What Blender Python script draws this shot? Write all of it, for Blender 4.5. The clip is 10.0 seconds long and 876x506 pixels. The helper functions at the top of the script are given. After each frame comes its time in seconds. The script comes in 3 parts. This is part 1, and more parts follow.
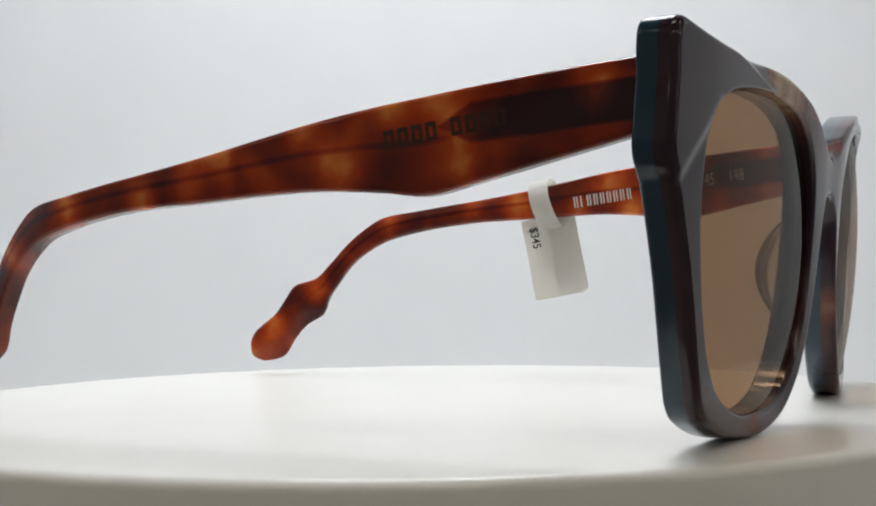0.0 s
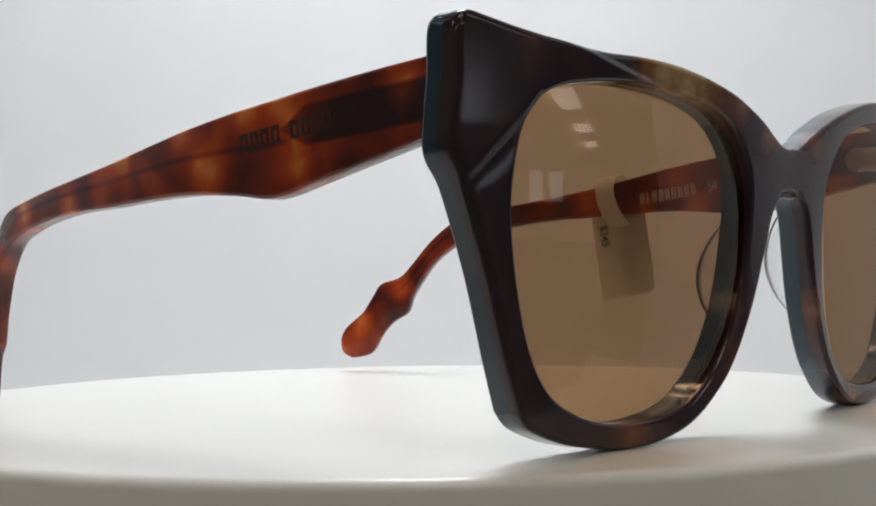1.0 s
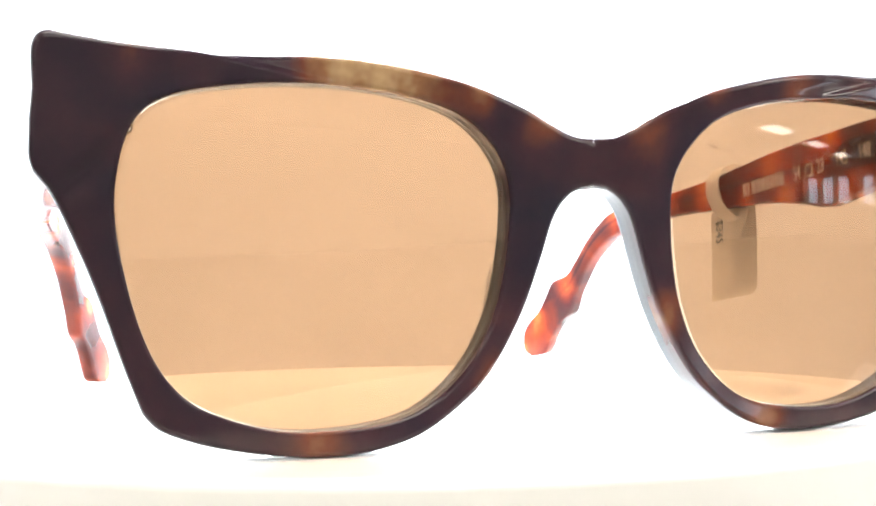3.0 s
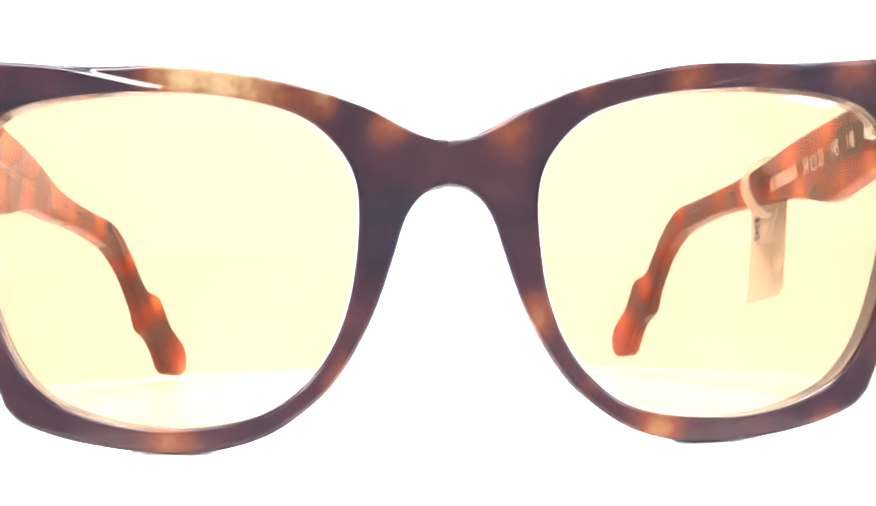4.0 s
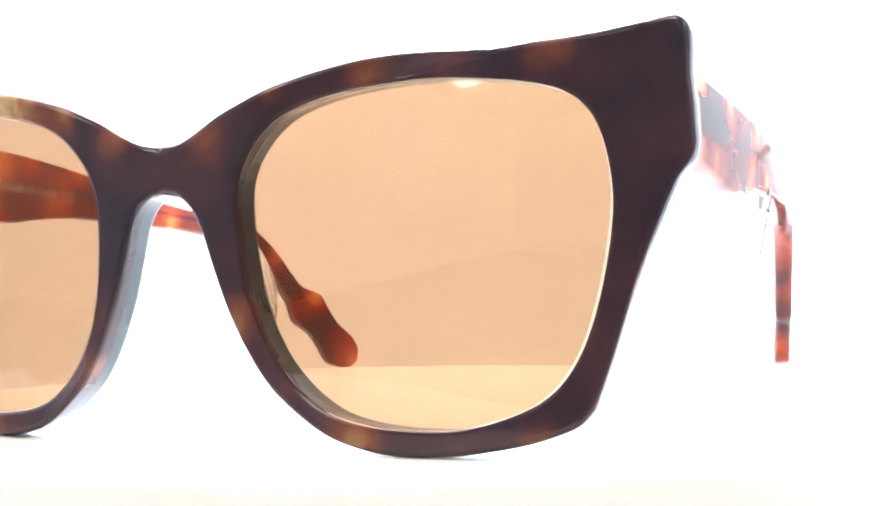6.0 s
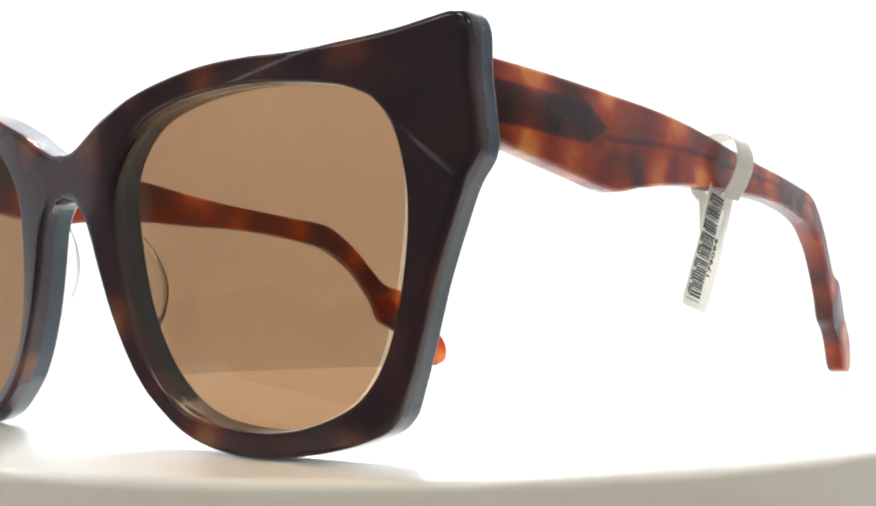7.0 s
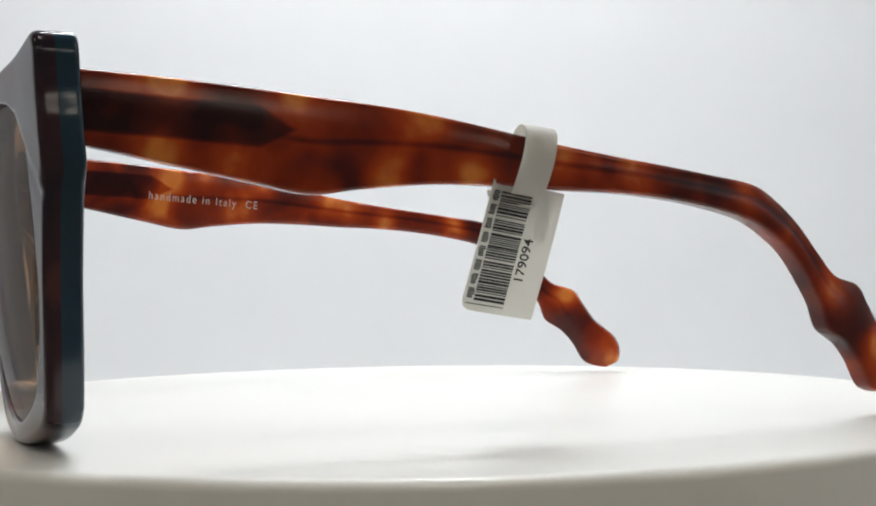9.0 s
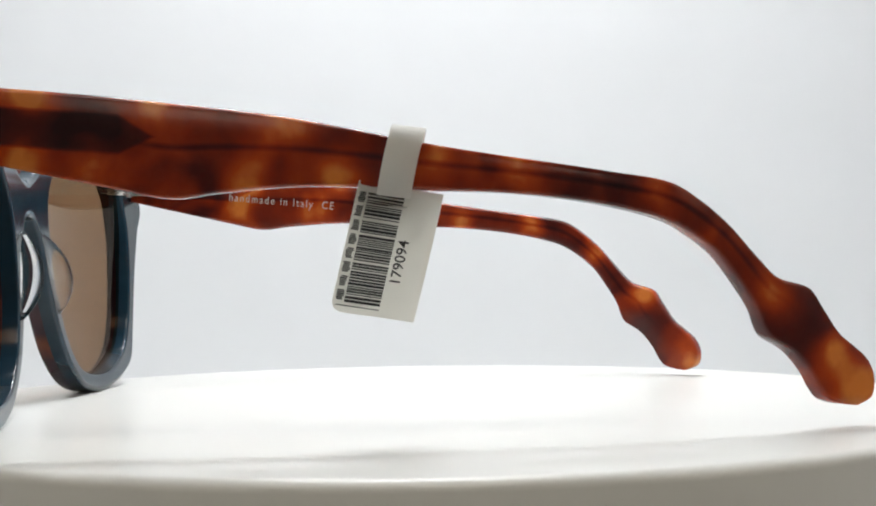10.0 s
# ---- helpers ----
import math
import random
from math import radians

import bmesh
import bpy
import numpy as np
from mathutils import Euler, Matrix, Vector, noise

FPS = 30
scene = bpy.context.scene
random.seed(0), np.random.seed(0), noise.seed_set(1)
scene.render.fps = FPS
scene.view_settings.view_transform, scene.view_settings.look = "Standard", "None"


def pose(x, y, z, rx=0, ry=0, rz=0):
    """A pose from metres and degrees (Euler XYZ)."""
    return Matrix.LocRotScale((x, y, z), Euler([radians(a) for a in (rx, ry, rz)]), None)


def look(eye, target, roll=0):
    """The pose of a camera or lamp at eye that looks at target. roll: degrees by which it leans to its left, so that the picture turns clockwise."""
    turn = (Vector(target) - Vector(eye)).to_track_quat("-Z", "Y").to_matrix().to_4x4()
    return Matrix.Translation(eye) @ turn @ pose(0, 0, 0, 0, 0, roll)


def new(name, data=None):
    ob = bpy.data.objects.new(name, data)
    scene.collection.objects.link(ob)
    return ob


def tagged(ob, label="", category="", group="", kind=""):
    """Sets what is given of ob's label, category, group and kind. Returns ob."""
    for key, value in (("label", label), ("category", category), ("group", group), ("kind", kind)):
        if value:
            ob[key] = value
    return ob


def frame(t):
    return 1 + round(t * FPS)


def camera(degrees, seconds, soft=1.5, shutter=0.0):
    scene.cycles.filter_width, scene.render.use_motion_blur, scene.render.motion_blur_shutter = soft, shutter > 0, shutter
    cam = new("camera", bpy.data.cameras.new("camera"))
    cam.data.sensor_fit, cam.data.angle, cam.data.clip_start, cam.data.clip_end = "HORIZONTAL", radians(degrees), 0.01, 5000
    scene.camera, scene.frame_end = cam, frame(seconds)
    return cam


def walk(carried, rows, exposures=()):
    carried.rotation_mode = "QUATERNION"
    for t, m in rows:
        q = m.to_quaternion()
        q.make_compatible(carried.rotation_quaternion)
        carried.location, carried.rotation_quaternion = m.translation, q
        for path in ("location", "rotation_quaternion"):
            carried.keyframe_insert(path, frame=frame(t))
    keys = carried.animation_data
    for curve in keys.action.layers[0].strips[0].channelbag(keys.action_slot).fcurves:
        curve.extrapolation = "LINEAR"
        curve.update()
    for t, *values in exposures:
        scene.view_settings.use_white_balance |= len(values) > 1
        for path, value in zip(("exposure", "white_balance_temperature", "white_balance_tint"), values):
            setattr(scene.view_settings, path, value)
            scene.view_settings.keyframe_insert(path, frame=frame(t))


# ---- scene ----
cam = camera(34.16, 10.0, soft=2.0)
EYE = (0.0, -0.285, 0.0257)
yaw, pitch = radians(-0.978), radians(0.619)
AIM = (EYE[0] - math.sin(yaw), EYE[1] + math.cos(yaw), EYE[2] + math.tan(pitch))
EXPOSURES = [(0.0, -0.21, 6500, 10.0), (0.5, -0.23, 6500, 10.0), (1.0, -0.22, 6500, 10.0), (1.5, 0.08, 6500, 10.0), (1.8, 0.28, 6500, 10.0), (2.1, 0.79, 6500, 10.0),
             (2.5, 1.73, 6500, 10.0), (2.8, 1.96, 6360, 10.7), (3.3, 2.45, 6110, 11.8), (3.8, 3.04, 5870, 13.0), (4.2, 3.46, 5760, 13.9), (4.7, 3.59, 5650, 15.0),
             (5.2, 3.29, 5650, 14.0), (5.6, 2.93, 5650, 13.0), (6.1, 2.02, 6070, 11.8), (6.8, 1.02, 6500, 10.0), (7.1, 0.81, 6500, 10.0), (7.5, 0.52, 6500, 10.0),
             (8.0, 0.28, 6500, 10.0), (8.5, 0.06, 6500, 10.0), (9.2, -0.05, 6500, 10.0), (10.0, 0.03, 6500, 10.0)]
walk(cam, [(0, look(EYE, AIM, -0.830)), (10, look(EYE, AIM, -0.830))], EXPOSURES)

MM = 0.001


# ---- light ----
world = bpy.data.worlds.new("world")
world.use_nodes = True
scene.world = world
world.node_tree.nodes["Background"].inputs["Color"].default_value = (0.8, 0.85, 0.9, 1)
world.node_tree.nodes["Background"].inputs["Strength"].default_value = 0.03


def area_lamp(name, size_x, size_y, power, colour, m):
    data = bpy.data.lights.new(name, "AREA")
    data.shape, data.size, data.size_y = "RECTANGLE", size_x, size_y
    data.energy, data.color = power, colour
    ob = new(name, data)
    ob.matrix_world = m
    return ob


LED = (0.96, 0.985, 1.02)
area_lamp("led_strip_light", 0.18, 0.03, 0.69, LED, pose(0, 0.03, 0.405))
area_lamp("led_strip_light", 0.18, 0.03, 0.80, LED, pose(0, 0.14, 0.405))
area_lamp("led_strip_light", 0.18, 0.03, 0.51, LED, pose(0, 0.25, 0.405))


# ---- materials ----
def nodes_of(name):
    mat = bpy.data.materials.new(name)
    mat.use_nodes = True
    nt = mat.node_tree
    return mat, nt, nt.nodes["Principled BSDF"], nt.nodes["Material Output"]


def math_node(nt, op, a, b=None, c=None, clamp=False):
    n = nt.nodes.new("ShaderNodeMath")
    n.operation, n.use_clamp = op, clamp
    for k, v in enumerate((a, b, c)):
        if v is None:
            continue
        if isinstance(v, (int, float)):
            n.inputs[k].default_value = v
        else:
            nt.links.new(v, n.inputs[k])
    return n.outputs[0]


def noise_of(nt, vector, scale, detail=3.0, rough=0.5, distortion=0.0):
    n = nt.nodes.new("ShaderNodeTexNoise")
    n.inputs["Scale"].default_value, n.inputs["Detail"].default_value = scale, detail
    n.inputs["Roughness"].default_value, n.inputs["Distortion"].default_value = rough, distortion
    nt.links.new(vector, n.inputs["Vector"])
    return n.outputs["Fac"]


def ramp_of(nt, fac, stops):
    n = nt.nodes.new("ShaderNodeValToRGB")
    els = n.color_ramp.elements
    while len(els) < len(stops):
        els.new(0.5)
    for el, (p, c) in zip(els, stops):
        el.position, el.color = p, (*c, 1)
    nt.links.new(fac, n.inputs["Fac"])
    return n.outputs["Color"]


def bump_of(nt, height, strength, distance, bsdf):
    n = nt.nodes.new("ShaderNodeBump")
    n.inputs["Strength"].default_value, n.inputs["Distance"].default_value = strength, distance
    nt.links.new(height, n.inputs["Height"])
    nt.links.new(n.outputs["Normal"], bsdf.inputs["Normal"])


def plain(name, colour, rough=0.5, metal=0.0, vary=0.08, scale=60.0, bump=0.0, coat=0.0):
    """A surface of one colour with fine and broad variation."""
    mat, nt, bsdf, _ = nodes_of(name)
    vec = nt.nodes.new("ShaderNodeTexCoord").outputs["Object"]
    f = math_node(nt, "ADD", math_node(nt, "MULTIPLY", noise_of(nt, vec, scale, 4), 0.5),
                  math_node(nt, "MULTIPLY", noise_of(nt, vec, scale * 0.13, 2), 0.5))
    lo, hi = [c * (1 - vary) for c in colour], [min(1, c * (1 + vary)) for c in colour]
    nt.links.new(ramp_of(nt, f, [(0.3, lo), (0.7, hi)]), bsdf.inputs["Base Color"])
    bsdf.inputs["Roughness"].default_value, bsdf.inputs["Metallic"].default_value = rough, metal
    bsdf.inputs["Coat Weight"].default_value = coat
    if bump:
        bump_of(nt, noise_of(nt, vec, scale * 8, 3), bump, 0.0002, bsdf)
    return mat


TORTOISE = [(0.0, (0.030, 0.007, 0.008)), (0.28, (0.098, 0.013, 0.009)), (0.50, (0.255, 0.028, 0.009)),
            (0.74, (0.48, 0.066, 0.012)), (1.0, (0.74, 0.23, 0.045))]


# violet in the darkest stops stands in for hazy reflections on the front
DARK_TORTOISE = [(0.0, (0.016, 0.0125, 0.022)), (0.30, (0.042, 0.018, 0.024)), (0.52, (0.125, 0.037, 0.022)),
                 (0.74, (0.24, 0.112, 0.052)), (1.0, (0.50, 0.34, 0.17))]


def tortoise(name, spots, lift, contrast, through_share, core=False, shades=TORTOISE, rough=0.16):
    """Polished tortoiseshell acetate: dark clouds, red-brown ground and amber flecks at the given places (y or x, z, radius in mm)."""
    mat, nt, bsdf, out = nodes_of(name)
    vec = nt.nodes.new("ShaderNodeTexCoord").outputs["Object"]
    sep = nt.nodes.new("ShaderNodeSeparateXYZ")
    nt.links.new(vec, sep.inputs[0])
    along, up = (sep.outputs["Y"] if core else sep.outputs["X"]), sep.outputs["Z"]
    broad = noise_of(nt, vec, 95 if core else 70, 1.5, 0.5, 0.6)
    fine = noise_of(nt, vec, 420, 3, 0.6, 0.3)
    v = math_node(nt, "MULTIPLY_ADD", math_node(nt, "SUBTRACT", broad, 0.5), contrast, lift)
    v = math_node(nt, "MULTIPLY_ADD", math_node(nt, "SUBTRACT", fine, 0.5), 0.10, v)
    wobble = math_node(nt, "MULTIPLY_ADD", math_node(nt, "SUBTRACT", noise_of(nt, vec, 260, 2), 0.5), 0.9, 1.0)
    for a, z, r in spots:
        da = math_node(nt, "DIVIDE", math_node(nt, "SUBTRACT", along, a * MM), r * MM)
        dz = math_node(nt, "DIVIDE", math_node(nt, "SUBTRACT", up, z * MM), r * MM * 1.15)
        d2 = math_node(nt, "ADD", math_node(nt, "MULTIPLY", da, da), math_node(nt, "MULTIPLY", dz, dz))
        near = math_node(nt, "MULTIPLY", math_node(nt, "POWER", 2.718, math_node(nt, "MULTIPLY", d2, -0.9)), wobble)
        v = math_node(nt, "MULTIPLY_ADD", near, 0.50 if core else 0.33, v)
    if core:
        # the metal core and the hinge shield that show darkly through the acetate
        height = nt.nodes.new("ShaderNodeAttribute")
        height.attribute_name = "height_off_middle"
        off = math_node(nt, "ABSOLUTE", math_node(nt, "SUBTRACT", height.outputs["Fac"], 0.0005))
        line = math_node(nt, "SUBTRACT", 1.0, math_node(nt, "DIVIDE", off, 0.0007), clamp=True)
        inside = math_node(nt, "MULTIPLY", math_node(nt, "MULTIPLY", math_node(nt, "ADD", along, 0.042), 300.0, clamp=True),
                           math_node(nt, "MULTIPLY", math_node(nt, "SUBTRACT", 0.060, along), 90.0, clamp=True))
        v = math_node(nt, "MULTIPLY_ADD", math_node(nt, "MULTIPLY", line, inside), -0.24, v)
        off = math_node(nt, "ABSOLUTE", math_node(nt, "SUBTRACT", up, math_node(nt, "MULTIPLY_ADD", math_node(nt, "ADD", along, 0.0414), -0.080, 0.0458)))
        narrow = math_node(nt, "MULTIPLY", math_node(nt, "SUBTRACT", -0.0385, along), 0.55, clamp=True)
        reach = math_node(nt, "MINIMUM", narrow, 0.0031)
        block = math_node(nt, "MULTIPLY", math_node(nt, "SUBTRACT", reach, off), 1600.0, clamp=True)
        v = math_node(nt, "MULTIPLY_ADD", block, math_node(nt, "MULTIPLY_ADD", math_node(nt, "ADD", along, 0.045), 9.0, -0.36), v)
    colour = ramp_of(nt, math_node(nt, "ADD", v, 0.0, clamp=True), shades)
    nt.links.new(colour, bsdf.inputs["Base Color"])
    bsdf.inputs["Roughness"].default_value = rough
    bsdf.inputs["IOR"].default_value = 1.46
    bump_of(nt, noise_of(nt, vec, 300, 2), 0.02, 0.0003, bsdf)
    glow = nt.nodes.new("ShaderNodeBsdfTranslucent")
    bright = nt.nodes.new("ShaderNodeGamma")
    bright.inputs["Gamma"].default_value = 0.95
    nt.links.new(colour, bright.inputs["Color"])
    nt.links.new(bright.outputs["Color"], glow.inputs["Color"])
    mix = nt.nodes.new("ShaderNodeMixShader")
    mix.inputs["Fac"].default_value = through_share
    nt.links.new(bsdf.outputs["BSDF"], mix.inputs[1])
    nt.links.new(glow.outputs["BSDF"], mix.inputs[2])
    nt.links.new(mix.outputs["Shader"], out.inputs["Surface"])
    return mat


def clear(name, tint, ior=1.5, rough=0.0, peak=1.0):
    """Thin see-through plastic: coloured transmission under a Fresnel gloss."""
    mat, nt, bsdf, out = nodes_of(name)
    nt.nodes.remove(bsdf)
    see = nt.nodes.new("ShaderNodeBsdfTransparent")
    see.inputs["Color"].default_value = (*tint, 1)
    gloss = nt.nodes.new("ShaderNodeBsdfGlossy")
    gloss.inputs["Roughness"].default_value = rough
    facing = nt.nodes.new("ShaderNodeLayerWeight").outputs["Facing"]
    f0 = ((ior - 1) / (ior + 1)) ** 2
    fres = math_node(nt, "MULTIPLY_ADD", math_node(nt, "POWER", facing, 5.0), peak - f0, f0)
    mix = nt.nodes.new("ShaderNodeMixShader")
    nt.links.new(fres, mix.inputs["Fac"])
    nt.links.new(see.outputs[0], mix.inputs[1])
    nt.links.new(gloss.outputs[0], mix.inputs[2])
    nt.links.new(mix.outputs[0], out.inputs["Surface"])
    return mat


def glowing(name, colour, strength):
    mat, nt, bsdf, out = nodes_of(name)
    em = nt.nodes.new("ShaderNodeEmission")
    em.inputs["Color"].default_value, em.inputs["Strength"].default_value = (*colour, 1), strength
    nt.links.new(em.outputs[0], out.inputs["Surface"])
    return mat


SPOTS_FRONT = [(-40.5, 53.6, 5.5), (-37, 53.6, 5), (-29, 53, 4.5), (-33, 53.2, 6), (-24.5, 52.3, 4.5), (-8, 46, 3), (8.2, 45.2, 3), (-40.9, 1.2, 4), (-15.3, 9, 3), (30.8, 1, 3.5),
               (12.5, 18.1, 3), (-65.3, 55.6, 3.5), (35, 53, 3), (61, 55.4, 4), (57, 1.6, 2.5), (20, 51.5, 2.5), (-18, 50, 2.5)]
SPOTS_RIGHT = [(-58.6, 42.3, 4), (-47.4, 41.2, 4.2), (-19.8, 46.8, 4.2), (-38.9, 50.6, 2.5), (-57, 52.8, 3.5), (-25, 38.6, 3.5),
               (36.6, 37.2, 2.6), (-12.1, 39.8, 2.5), (3, 42.5, 3.5), (15, 40.5, 3), (55.3, 20.5, 3), (70, 6, 4), (66, 12, 2.5)]
SPOTS_LEFT = [(-39.6, 48.6, 4), (-23.3, 39.8, 4.2), (-16.8, 46.2, 2.8), (3.8, 40.5, 3.2), (-1.4, 43.4, 3), (29.6, 36.6, 2.6), (-43, 41, 3.8),
              (-31.7, 48.6, 2.6), (-62, 50.8, 3.5), (13, 37, 2.5), (56, 19, 2.5), (67, 4, 4), (45, 29, 2.4)]

M_FRONT = tortoise("dark_tortoise_acetate", SPOTS_FRONT, 0.19, 0.75, 0.06, shades=DARK_TORTOISE, rough=0.13)
M_TEMPLE_R = tortoise("amber_tortoise_acetate_a", SPOTS_RIGHT, 0.37, 1.05, 0.22, core=True)
M_TEMPLE_L = tortoise("amber_tortoise_acetate_b", SPOTS_LEFT, 0.37, 1.05, 0.22, core=True)
M_TEAL = plain("dark_teal_acetate", (0.010, 0.030, 0.048), 0.14, 0.0, 0.35, 120)
M_LENS = clear("brown_lens_tint", (0.525, 0.400, 0.290), 1.46, 0.0, 0.40)
M_PAD, _, pad_bsdf, _ = nodes_of("clear_acetate")
pad_bsdf.inputs["Base Color"].default_value = (0.95, 0.96, 0.96, 1)
pad_bsdf.inputs["Transmission Weight"].default_value, pad_bsdf.inputs["Roughness"].default_value = 1.0, 0.03
pad_bsdf.inputs["IOR"].default_value = 1.40
M_BEVEL = clear("clear_lens_edge", (0.80, 0.78, 0.74), 1.5, 0.0)
M_STEEL = plain("polished_steel", (0.62, 0.62, 0.60), 0.22, 1.0, 0.1, 400)
M_WHITE_PLASTIC = plain("white_plastic", (0.76, 0.76, 0.725), 0.32, 0.0, 0.02, 40, 0.05)
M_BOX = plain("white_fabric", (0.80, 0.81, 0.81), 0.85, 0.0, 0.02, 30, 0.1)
# box fabric again, greyed so the side walls reflect and bounce less light
M_BOX_SIDE = plain("dimmed_box_fabric", (0.46, 0.46, 0.465), 0.85, 0.0, 0.03, 30, 0.1)
M_PAPER = plain("white_paper", (0.78, 0.78, 0.75), 0.65, 0.0, 0.04, 300, 0.1)


def let_light_through(mat, share, colour):
    nt = mat.node_tree
    glow, mix = nt.nodes.new("ShaderNodeBsdfTranslucent"), nt.nodes.new("ShaderNodeMixShader")
    glow.inputs["Color"].default_value = (*colour, 1)
    mix.inputs["Fac"].default_value = share
    nt.links.new(nt.nodes["Principled BSDF"].outputs["BSDF"], mix.inputs[1])
    nt.links.new(glow.outputs["BSDF"], mix.inputs[2])
    nt.links.new(mix.outputs["Shader"], nt.nodes["Material Output"].inputs["Surface"])


let_light_through(M_PAPER, 0.5, (0.86, 0.85, 0.80))
M_INK = plain("black_ink", (0.02, 0.02, 0.022), 0.6, 0.0, 0.2, 800)
M_FOIL = plain("silver_foil", (0.75, 0.72, 0.66), 0.35, 0.6, 0.15, 900)
M_FAINT = plain("worn_silver_print", (0.60, 0.54, 0.48), 0.45, 0.3, 0.35, 1500)
M_ENGRAVED = plain("dark_engraving", (0.045, 0.014, 0.008), 0.25, 0.0, 0.3, 500)
M_ROOM = plain("pale_wall_paint", (0.72, 0.71, 0.70), 0.8, 0.0, 0.06, 3)
M_CEILING = plain("ceiling_paint", (0.80, 0.79, 0.77), 0.9, 0.0, 0.05, 3)
M_CARPET = plain("grey_carpet", (0.26, 0.26, 0.26), 0.95, 0.0, 0.25, 30)
M_TABLE = plain("table_laminate", (0.16, 0.15, 0.13), 0.5, 0.0, 0.1, 10)
M_PANEL = glowing("ceiling_panel_glow", (1.0, 0.92, 0.80), 5.2)
M_DAY = glowing("window_glow", (0.85, 0.93, 1.0), 2.4)
M_METAL_WHITE = plain("white_lacquer", (0.7, 0.7, 0.7), 0.4, 0.0, 0.05, 20)


# ---- mesh helpers ----
def mesh_of(name, bm, material, smooth=True, sharp=38):
    bmesh.ops.recalc_face_normals(bm, faces=bm.faces)
    me = bpy.data.meshes.new(name)
    bm.to_mesh(me)
    bm.free()
    me.materials.append(material)
    if smooth:
        me.shade_smooth()
        me.set_sharp_from_angle(angle=radians(sharp))
    return me


def part(name, bm, material, parent, label="", smooth=True, sharp=38):
    ob = new(name, mesh_of(name, bm, material, smooth, sharp))
    ob.parent = parent
    return tagged(ob, label=label)


def box(bm, x0, x1, y0, y1, z0, z1, bevel=0.0, m=None):
    made = bmesh.ops.create_cube(bm, size=1.0, matrix=Matrix.Translation(((x0 + x1) / 2, (y0 + y1) / 2, (z0 + z1) / 2))
                                 @ Matrix.Diagonal((x1 - x0, y1 - y0, z1 - z0, 1)))
    verts = made["verts"]
    if bevel:
        edges = list({e for v in verts for e in v.link_edges})
        res = bmesh.ops.bevel(bm, geom=edges, offset=bevel, segments=2, affect="EDGES", profile=0.5)
        verts = list({v for f in res["faces"] for v in f.verts} | {v for v in verts if v.is_valid})
    if m is not None:
        bmesh.ops.transform(bm, matrix=m, verts=verts)
    return verts


def spline(points, per=10, closed=False):
    """A smooth curve through points (centripetal Catmull-Rom)."""
    pts = [Vector(p) for p in points]
    n = len(pts)
    out = []
    for i in range(n if closed else n - 1):
        if closed:
            p0, p1, p2, p3 = (pts[(i + k) % n] for k in (-1, 0, 1, 2))
        else:
            p1, p2 = pts[i], pts[i + 1]
            p0 = pts[i - 1] if i else p1 * 2 - p2
            p3 = pts[i + 2] if i + 2 < n else p2 * 2 - p1
        t0 = 0.0
        t1 = t0 + max((p1 - p0).length, 1e-6) ** 0.5
        t2 = t1 + max((p2 - p1).length, 1e-6) ** 0.5
        t3 = t2 + max((p3 - p2).length, 1e-6) ** 0.5
        for k in range(per):
            t = t1 + (t2 - t1) * k / per
            a1 = p0 * ((t1 - t) / (t1 - t0)) + p1 * ((t - t0) / (t1 - t0))
            a2 = p1 * ((t2 - t) / (t2 - t1)) + p2 * ((t - t1) / (t2 - t1))
            a3 = p2 * ((t3 - t) / (t3 - t2)) + p3 * ((t - t2) / (t3 - t2))
            b1 = a1 * ((t2 - t) / (t2 - t0)) + a2 * ((t - t0) / (t2 - t0))
            b2 = a2 * ((t3 - t) / (t3 - t1)) + a3 * ((t - t1) / (t3 - t1))
            out.append(b1 * ((t2 - t) / (t2 - t1)) + b2 * ((t - t1) / (t2 - t1)))
    if not closed:
        out.append(pts[-1])
    return out


def even(points, count, closed=False):
    """The same line in equal steps."""
    p = np.array([tuple(q) for q in points] + ([tuple(points[0])] if closed else []))
    run = np.r_[0, np.cumsum(np.linalg.norm(np.diff(p, axis=0), axis=1))]
    at = np.linspace(0, run[-1], count + 1)[:-1] if closed else np.linspace(0, run[-1], count)
    return np.stack([np.interp(at, run, p[:, k]) for k in range(p.shape[1])], 1)


